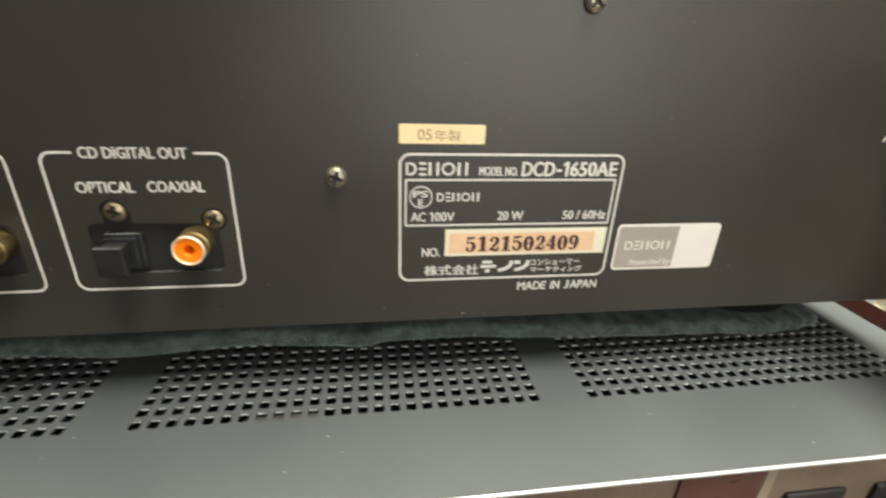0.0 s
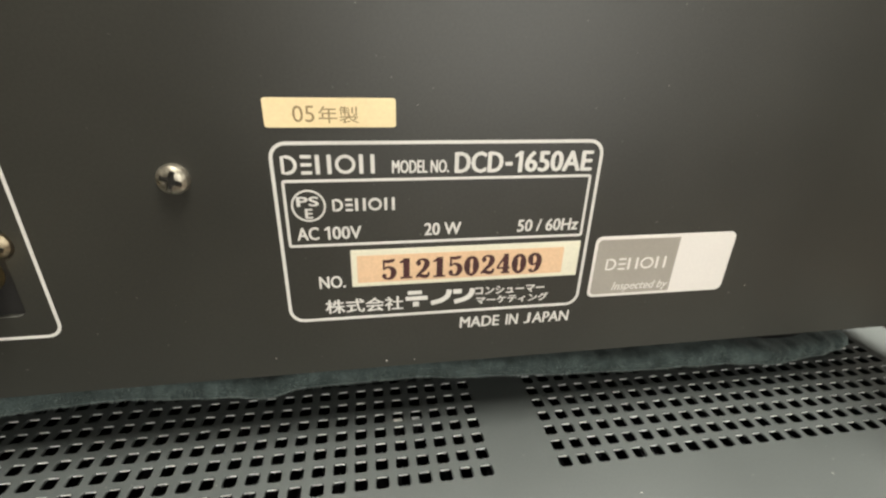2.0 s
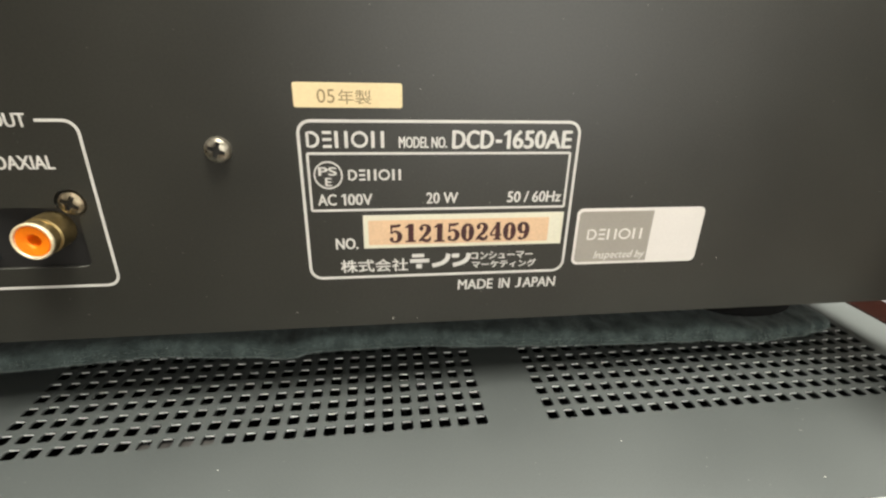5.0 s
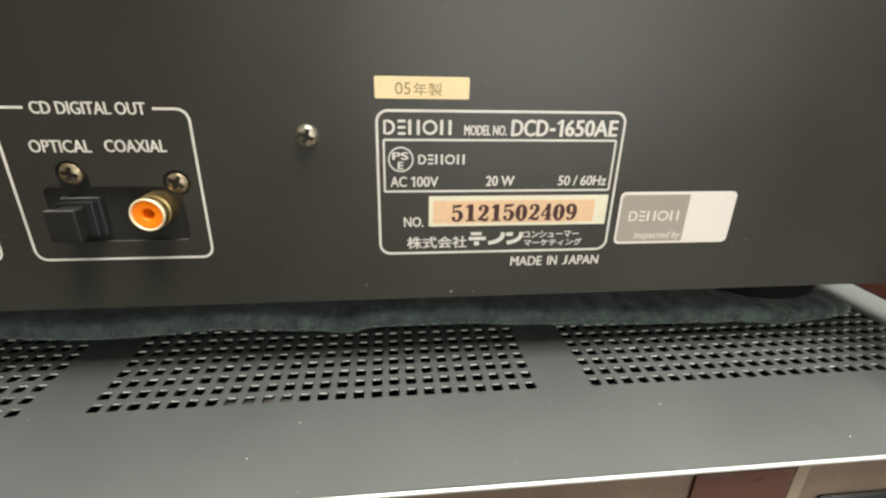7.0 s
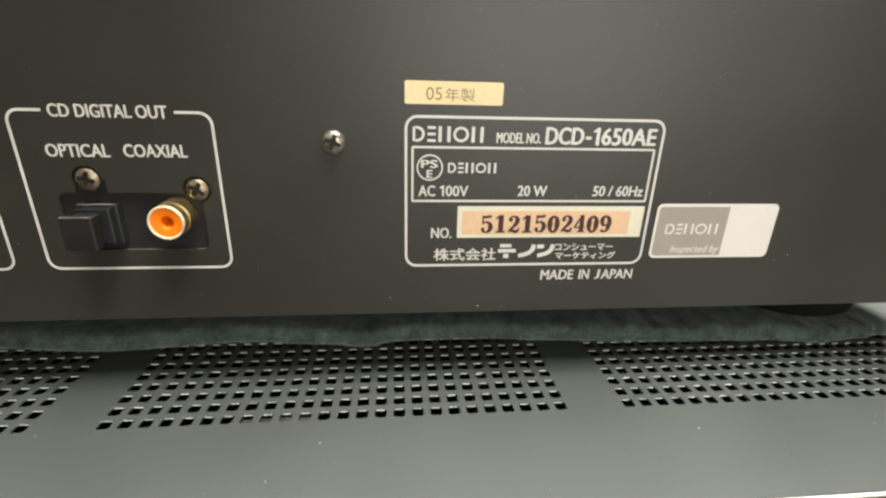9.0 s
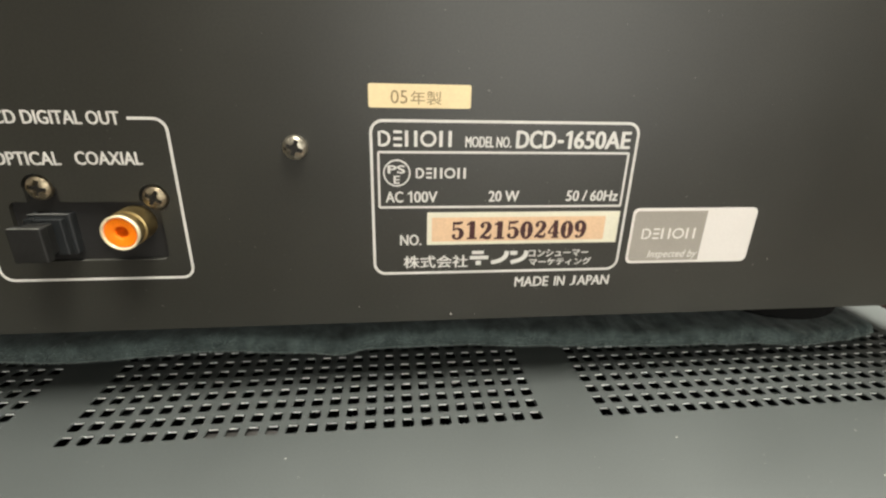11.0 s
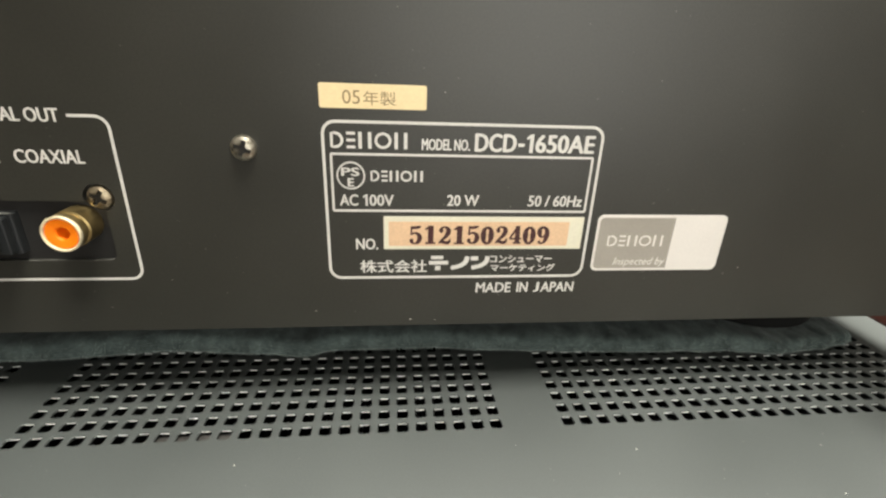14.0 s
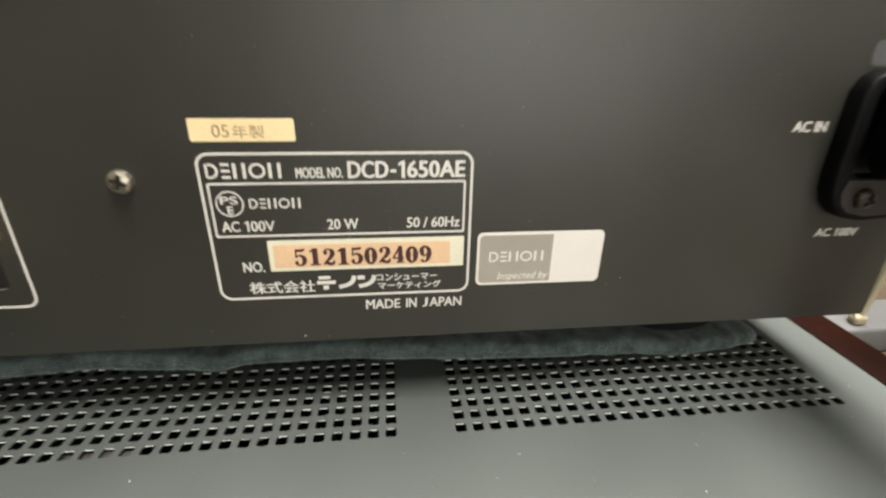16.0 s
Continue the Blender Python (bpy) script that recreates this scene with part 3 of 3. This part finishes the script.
player = thing("cd_player", (CX, 15, 1.1), "satin black CD player seen from behind, resting on the cloth", "CD player")


def circle(x, z, r, n=24):
    return [(x + r * math.cos(2 * math.pi * i / n), z + r * math.sin(2 * math.pi * i / n)) for i in range(n)]


rear = carved(slab(rounded(PL, PR, PB, PT, 0.06, 2), 0.0, 0.12),
              slab(rounded(-8.22, -4.98, 4.31, 5.76, 0.18, 4), -0.5, 0.5),
              slab(circle(-7.49, 6.08, 0.33), -0.51, 0.51), slab(rounded(-7.80, -7.10, 5.5, 6.1, 0.02, 1), -0.52, 0.52),
              slab(circle(-5.07, 5.84, 0.33), -0.53, 0.53), slab(rounded(-5.39, -4.98, 5.4, 5.86, 0.02, 1), -0.54, 0.54),
              slab(rounded(-16.0, -9.95, 4.31, 5.76, 0.18, 4), -0.55, 0.55))
part("rear_panel", rear, PANEL, player)
part("bottom_plate", box(PL + 0.05, PR - 0.05, 0.12, DEEP, PB + 0.02, PB + 0.14), PANEL, player)
part("side_panel", box(PL, PL + 0.12, 0.12, DEEP, PB, PT), PANEL, player)
part("side_panel", box(PR - 0.12, PR, 0.12, DEEP, PB, PT), PANEL, player)
part("top_cover", box(PL - 0.1, PR + 0.1, -0.12, DEEP, PT, PT + 0.12, 0.03), PANEL, player)
part("front_panel", box(PL, PR, DEEP, DEEP + 1.5, PB - 0.3, PT + 0.1, 0.15), PANEL, player)
for fx in (-17.8, 14.2):
    for fy in (3.7, 25.5):
        bm = lathe([(0, 0), (2.5, 0), (2.6, -0.1), (2.45, -1.17), (2.3, -1.29), (0, -1.29)], 36)
        bmesh.ops.rotate(bm, matrix=Matrix.Rotation(radians(90), 3, "X"), verts=bm.verts)
        bmesh.ops.translate(bm, vec=(fx, fy, PB + 0.02), verts=bm.verts)
        part("foot", bm, RUBBER, player, "round black foot", smooth=40)

# jack modules behind the cut-outs
module = part("jack_module", slab(rounded(-8.5, -4.6, 3.95, 6.6, 0.1, 2), 0.122, 0.5), MODULE, player, "black plastic jack module")
part("jack_module", slab(rounded(-16.3, -9.8, 3.95, 6.6, 0.1, 2), 0.122, 0.5), MODULE, player, "black plastic jack module")


def rca_jack(x, z, insert, y=0.16):
    jack = part("rca_jack", lathe([(0.42, y), (0.42, -0.36), (0.375, -0.38), (0.375, -0.44), (0.405, -0.46), (0.405, -0.66), (0.36, -0.66), (0.36, y)], 40, (x, 0, z)), GOLD, player, "gold-plated coaxial jack", smooth=35)
    part("rim", lathe([(0.405, -0.63), (0.410, -0.66), (0.410, -0.69), (0.402, -0.708), (0.383, -0.714), (0.362, -0.708), (0.350, -0.69), (0.347, -0.60)], 40, (x, 0, z)), PALE_GOLD, jack, "worn gold rim, painted pale as if catching light", smooth=60)
    return jack


# pale sliver painted where the cut-out's lower edge catches light
part("cutout_glint", joined(box(-7.30, -5.13, 0.0, 0.03, 4.309, 4.316, 0.003), box(-5.13, -5.05, 0.0, 0.05, 4.322, 4.335, 0.003)), GLINT, player, "bright glint painted along the cut-out's lower edge")
coax = rca_jack(-5.59, 5.23, ORANGE)
part("jack_insert", lathe([(0.355, 0.1), (0.355, -0.60), (0.346, -0.66), (0.32, -0.685), (0.16, -0.655), (0.13, -0.62), (0.13, 0.0), (0, 0.0)], 36, (-5.59, 0, 5.23)), ORANGE, coax, "orange plastic insert", smooth=35)
rca_jack(-10.45, 5.22, ORANGE)
# optical socket with its dust cap
part("optical_socket", joined(box(-7.85, -6.92, -0.10, 0.2, 4.52, 5.50, 0.03), box(-7.80, -7.00, -0.30, -0.09, 4.58, 5.44, 0.03)), CAP, module, "square optical socket")
part("dust_cap", joined(box(-7.72, -7.19, -0.62, -0.29, 4.66, 5.36, 0.03), box(-7.80, -7.10, -0.84, -0.61, 4.60, 5.40, 0.035)), DUSTY_CAP, module, "black dust cap")
# pale slivers for the highlights on the socket's and cap's top edges
for a, b, y, z in ((-7.80, -7.10, -0.845, 5.398), (-7.70, -7.21, -0.60, 5.358), (-7.84, -6.93, -0.103, 5.498)):
    part("edge_glint", box(a + 0.03, b - 0.03, y, y + 0.05, z - 0.01, z + 0.008, 0.004), GLINT, module, "thin pale glint painted on a top edge")


def screw_mesh():
    head = lathe([(0, -0.21), (0.12, -0.205), (0.20, -0.18), (0.26, -0.13), (0.285, -0.06), (0.285, 0.0), (0, 0.0)], 32)
    arms = []
    for turn in (0, 90):
        a = box(-0.19, 0.19, -0.4, -0.03, -0.05, 0.05)
        bmesh.ops.rotate(a, matrix=Matrix.Rotation(radians(turn), 3, "Y"), verts=a.verts)
        arms.append(a)
    pit = lathe([(0, -0.30), (0.11, -0.30), (0.08, -0.02), (0, -0.04)], 12)
    bm = carved(head, *arms, pit)
    bmesh.ops.scale(bm, vec=(U, U, U), verts=bm.verts)
    me = bpy.data.meshes.new("screw")
    bm.to_mesh(me)
    bm.free()
    return me


SCREW = screw_mesh()
# dark inlay for the screw recess: dirt plus the shade inside it
cross = joined(box(-0.185, 0.185, -0.11, -0.01, -0.047, 0.047), box(-0.047, 0.047, -0.111, -0.012, -0.185, 0.185), lathe([(0, -0.112), (0.09, -0.112), (0.07, -0.015), (0, -0.015)], 12))
bmesh.ops.scale(cross, vec=(U, U, U), verts=cross.verts)
SHADE_CROSS = bpy.data.meshes.new("cross_recess")
cross.to_mesh(SHADE_CROSS)
cross.free()
SHADE_CROSS.materials.append(SHADED_GRIME)
for sx, sz, sy, turn, mt, lb in ((-1.78, 7.03, 0.0, 20, STEEL, "nickel cross-head screw"), (4.80, 11.52, 0.0, 40, STEEL, "nickel cross-head screw"),
                                 (-7.49, 6.08, 0.14, 12, BRASS_SCREW, "yellowed cross-head screw"), (-5.07, 5.84, 0.14, 30, BRASS_SCREW, "yellowed cross-head screw")):
    me = SCREW.copy()
    ob = placed("screw", me, mt, player, lb, 30, (sx, sy, sz))
    ob.rotation_euler = (0, radians(turn), 0)
    recess = new("cross_recess", SHADE_CROSS)
    recess.parent = ob

# printed frames and words
LINE = 0.062
top_z, low_z = 7.635, 3.825


def figure_one(x0, x1, z0, z1, w):
    """A printed 1 with its flag."""
    h = z1 - z0
    return slab([(x1 - w, z0), (x1, z0), (x1, z1), (x1 - w * 0.8, z1), (x0, z1 - h * 0.17), (x0, z1 - h * 0.30), (x1 - w, z1 - h * 0.2)], -0.006, 0.0)


def open_box(x0, x1, gap0, gap1):
    pts = rounded(x0, x1, low_z, top_z, 0.27, 6)
    right = [p for p in pts]
    # from the gap's right end, clockwise round to its left end
    order = [(gap1, top_z)] + right[6::-1] + right[:20:-1] + right[20:13:-1] + right[13:6:-1] + [(gap0, top_z)]
    return stroke(order, LINE)


def lettering(text, x0, x1, z0, z1, fat=0.0, lean=0.0, mat=None, parent=None, y0=-0.006, y1=0.0):
    return part("lettering", writing(text, x0, x1, z0, z1, fat, lean, y0, y1), mat or PRINT, parent or player)


part("printed_frame", open_box(-8.84, -4.50, -8.09, -5.29), PRINT, player, "white printed outline")
part("printed_frame", open_box(-17.0, -9.63, -15.0, -12.0), PRINT, player, "white printed outline")
lettering("CD DIGITAL OUT", -7.96, -5.44, 7.49, 7.78, 0.008)
lettering("OPTICAL", -8.22, -6.85, 6.60, 6.90, 0.008)
lettering("COAXIAL", -6.55, -5.15, 6.61, 6.91, 0.008)

part("printed_frame", stroke(rounded(-0.06, 6.45, 3.80, 7.65, 0.28, 6), 0.066, True), PRINT, player, "white printed outline")
part("printed_frame", stroke(rounded(0.10, 6.28, 5.58, 6.93, 0.012, 1), 0.055, True), PRINT, player, "white printed outline")
plain_marks(0.10, 1.83, 7.06, 7.43, 0.062, PRINT, player)
lettering("MODEL NO.", 2.16, 3.28, 7.05, 7.31, 0.008)
part("lettering", joined(writing("DCD", 3.39, 4.38, 7.03, 7.46, 0.018), slab(rounded(4.42, 4.57, 7.17, 7.245, 0.01, 1), -0.006, 0.0), figure_one(4.62, 4.78, 7.03, 7.46, 0.085), writing("650AE", 4.83, 6.28, 7.03, 7.46, 0.018)), PRINT, player)
part("printed_mark", stroke(circle(0.53, 6.43, 0.31, 36), 0.038, True), PRINT, player, "white printed ring")
lettering("PS", 0.31, 0.73, 6.42, 6.62, 0.01)
lettering("E", 0.45, 0.60, 6.17, 6.37, 0.01)
plain_marks(0.98, 2.20, 6.30, 6.56, 0.046, PRINT, player)
part("lettering", joined(writing("AC", 0.25, 0.68, 5.70, 5.98, 0.008), figure_one(0.79, 0.90, 5.70, 5.98, 0.05), writing("00V", 0.94, 1.52, 5.70, 5.98, 0.008)), PRINT, player)
lettering("20 W", 2.80, 3.58, 5.71, 5.99, 0.008)
lettering("50 / 60Hz", 4.80, 6.18, 5.71, 5.99, 0.008, 0.05)
lettering("NO.", 0.59, 1.13, 4.57, 4.86, 0.008)
lettering("株式会社", 0.67, 2.35, 3.93, 4.28, 0.008)
for a, pieces in ((2.40, ((0.05, 0.36, 0.31, 0.40), (0.0, 0.49, 0.16, 0.26), (0.16, 0.30, 0.0, 0.12))), (2.94, ()), (3.47, ((0.0, 0.19, 0.27, 0.38),))):
    made = [bar(a + p, a + q, 3.99 + u, 3.99 + v) for p, q, u, v in pieces]
    if len(pieces) < 2:
        made.append(brush([(a + 0.03, 4.05, 0.11), (a + 0.26, 4.11, 0.11), (a + 0.40, 4.22, 0.12), (a + 0.44, 4.37, 0.12)]))
    for bm in made:
        part("printed_mark", bm, PRINT, player, "bold white bar")
lettering("コンシューマー", 3.97, 5.60, 4.19, 4.40, 0.008)
lettering("マーケティング", 4.00, 5.71, 3.94, 4.15, 0.008)
part("lettering", joined(writing("MADE", 3.65, 4.59, 3.33, 3.62, 0.008, 0.03), writing("IN", 4.75, 5.05, 3.33, 3.62, 0.008, 0.03), writing("J", 5.20, 5.36, 3.33, 3.62, 0.008, 0.03), writing("APAN", 5.40, 6.31, 3.33, 3.62, 0.008, 0.03)), PRINT, player)
lettering("AC IN", 14.88, 15.85, 8.12, 8.40, 0.015)
lettering("AC 100V", 16.62, 17.98, 5.12, 5.38, 0.015)

# stickers
year = part("year_sticker", slab(rounded(-0.09, 2.25, 7.935, 8.455, 0.05, 3), -0.012, 0.0), CREAM, player, "pale yellow paper sticker")
part("lettering", joined(writing("05", 0.41, 0.79, 8.03, 8.32, 0, 0, -0.015, -0.011), writing("年製", 0.86, 1.57, 8.01, 8.31, 0, 0, -0.015, -0.011)), GOLD_INK, year)
serial = part("serial_sticker", slab(rounded(1.27, 6.31, 4.58, 5.44, 0.02, 2), -0.012, 0.0), SERIAL_PAPER, player, "pale paper sticker")
part("tinted_field", slab(rounded(1.39, 5.94, 4.67, 5.31, 0.02, 2), -0.015, -0.011), ORANGE_INK, serial, "peach printed field")
digits = [stamped_figure(d, 1.895 + 0.3595 * n, 4.715 + 0.008 * math.sin(2.1 * n), 0.31, 0.485, -0.018, -0.014) for n, d in enumerate("5121502409")]
part("lettering", joined(*digits), DARK_INK, serial)
check = part("inspection_sticker", slab(rounded(6.68, 10.21, 3.95, 5.51, 0.16, 5), -0.012, 0.0), STICKER, player, "white and grey paper sticker")
grey = rounded(6.75, 9.2, 4.02, 5.43, 0.11, 5)
part("grey_field", slab([(min(x, 8.77), z) for x, z in grey if x < 9.0] + [(8.77, 4.02), (8.77, 5.43)], -0.015, -0.011), STICKER_GREY, check, "grey printed field")
plain_marks(7.02, 8.53, 4.65, 4.95, 0.045, STICKER, check, -0.018, -0.014)
lettering("Inspected by", 7.28, 8.72, 4.05, 4.32, 0.0, 0.25, STICKER, check, -0.018, -0.014)

# mains inlet
flange = [(16.12, 7.05), (16.12, 9.15), (16.30, 9.50), (16.62, 9.68), (19.1, 9.68), (19.2, 9.5), (19.2, 6.6), (18.75, 6.05), (18.1, 5.80), (17.3, 5.76), (16.72, 5.88), (16.36, 6.20), (16.18, 6.6)]
inlet_bm = slab(flange, -0.50, 0.1)
bmesh.ops.bevel(inlet_bm, geom=[e for e in inlet_bm.edges if all(v.co.y < -0.4 for v in e.verts)], offset=0.10, segments=3, profile=0.5, affect="EDGES")
inlet = part("mains_inlet", carved(inlet_bm, slab(rounded(16.5, 18.9, 7.0, 9.4, 0.3, 4), -1, 0.05)), MATT, player, "black mains inlet", smooth=35)
# ear and its screw are coloured dark in place of the plug's shadow
part("mounting_ear", slab([(16.48, 6.95), (16.40, 6.62), (16.50, 6.28), (16.78, 6.04), (17.35, 5.92), (18.0, 5.96), (18.5, 6.18), (18.8, 6.6), (18.8, 6.95)], -0.54, -0.495), EAR, inlet, "grey mounting ear, darkened for the plug's shadow", smooth=35)
ob = placed("screw", SCREW.copy(), SHADED_STEEL, player, "cross-head screw, darkened for the plug's shadow", 30, (17.1, -0.54, 6.45))
ob.rotation_euler = (0, radians(25), 0)
recess = new("cross_recess", SHADE_CROSS)
recess.parent = ob

part("pale_patch", slab(rounded(16.42, 17.8, 9.76, 10.35, 0.15, 3), -0.012, 0.0), STRIP_WHITE, player, "small blank pale grey patch above the inlet")

# ---- power cord ----
cord = thing("mains_lead", (18.0, -1, 8.0), "black mains plug with a pale grey cord, pushed into the inlet", "mains lead")
plug = slab(rounded(16.70, 19.5, 7.05, 9.75, 0.7, 6), -5.2, -0.48)
for v in plug.verts:
    if v.co.y < -1:
        v.co.x, v.co.z = 18.0 + (v.co.x - 18.0) * 0.88, 8.4 + (v.co.z - 8.4) * 0.88
bmesh.ops.bevel(plug, geom=plug.edges[:], offset=0.12, segments=3, profile=0.5, affect="EDGES")
part("plug", plug, MATT, cord, "moulded black plug", smooth=50)
part("cable", tube([(18.0, -5.0, 8.4), (17.6, -7.5, 8.6), (17.2, -11.5, 8.2), (21.5, -14.0, 3.0), (24.0, -10.0, -8.0), (26.0, -2.0, -14.8), (30, 6, -15.65), (40, 20, -15.65)], 0.42), GREY_CABLE, cord, "pale grey cable", smooth=60)

# ---- beside the rack ----
table = thing("side_table", (50, 22, Z0 / U), "brown wooden side table standing beside the rack", "table")
part("tabletop", box(29, 80, -8, 52, -9.2, -7.4, 0.3), TABLE, table, smooth=40)
for lx in (31, 75):
    for ly in (-6, 47):
        part("leg", box(lx, lx + 3, ly, ly + 3, Z0 / U, -9.2, 0.2), TABLE, table)
strip = thing("power_strip", (42, 12, -7.4), "white plastic power strip lying on the side table", "power strip")
dust_rng = random.Random(11)


def dust_mesh():
    verts, faces = [], []

    def speck(x, y, z, r, n):
        i = len(verts)
        for k in range(5):
            a = 2 * math.pi * k / 5 + dust_rng.random()
            q = r * dust_rng.uniform(0.6, 1.2)
            verts.append((x + q * math.cos(a), y, z + q * math.sin(a)) if n == "y" else (x + q * math.cos(a), y + q * math.sin(a), z))
        verts.append((x, y - r * 0.7, z) if n == "y" else (x, y, z + r * 0.7))
        faces.extend((i + k, i + (k + 1) % 5, i + 5) for k in range(5))

    for x, y, r in ((7.66, -2.32, 0.020), (-2.24, -2.21, 0.020), (-3.27, -3.31, 0.022), (12.0, -3.9, 0.022)):
        speck(x, y, 0.0, r, "z")
    for x, z, r in ((-0.5, 2.85, 0.02), (1.95, 2.55, 0.035), (2.6, 2.52, 0.018), (10.9, 4.0, 0.018)):
        speck(x, 0.0, z, r, "y")
    for _ in range(9):
        speck(dust_rng.uniform(-15, 20), dust_rng.uniform(-4.4, -1.6), 0.0, dust_rng.uniform(0.005, 0.008), "z")
        speck(dust_rng.uniform(-14, 18), 0.0, dust_rng.uniform(2.5, 12), dust_rng.uniform(0.005, 0.011), "y")
    me = bpy.data.meshes.new("dust")
    me.from_pydata([[c * U for c in v] for v in verts], [], faces)
    return me


tagged(placed("dust", dust_mesh(), DUST), "specks of pale dust on the cover and the panel", "dust", kind="stuff")
part("body", box(30.2, 52, 9.9, 13.4, -7.4, -5.6, 0.25, 3), STRIP_WHITE, strip, smooth=40)
part("plug", box(32.85, 33.75, 10.3, 11.0, -5.6, -4.95, 0.2, 3), CREAM_CABLE, strip, "cream moulded plug", smooth=50)
part("cable", tube([(32.9, 10.7, -5.1), (33.35, 10.7, -5.0), (33.6, 10.7, -3.9), (33.8, 10.7, -1.7), (34.2, 10.8, 3.2), (35.1, 11.8, 9.0), (41, 22, 12), (52, 36, 3), (58, 42, -7.1)], 0.24), CREAM_CABLE, strip, "thick cream cable", smooth=60)
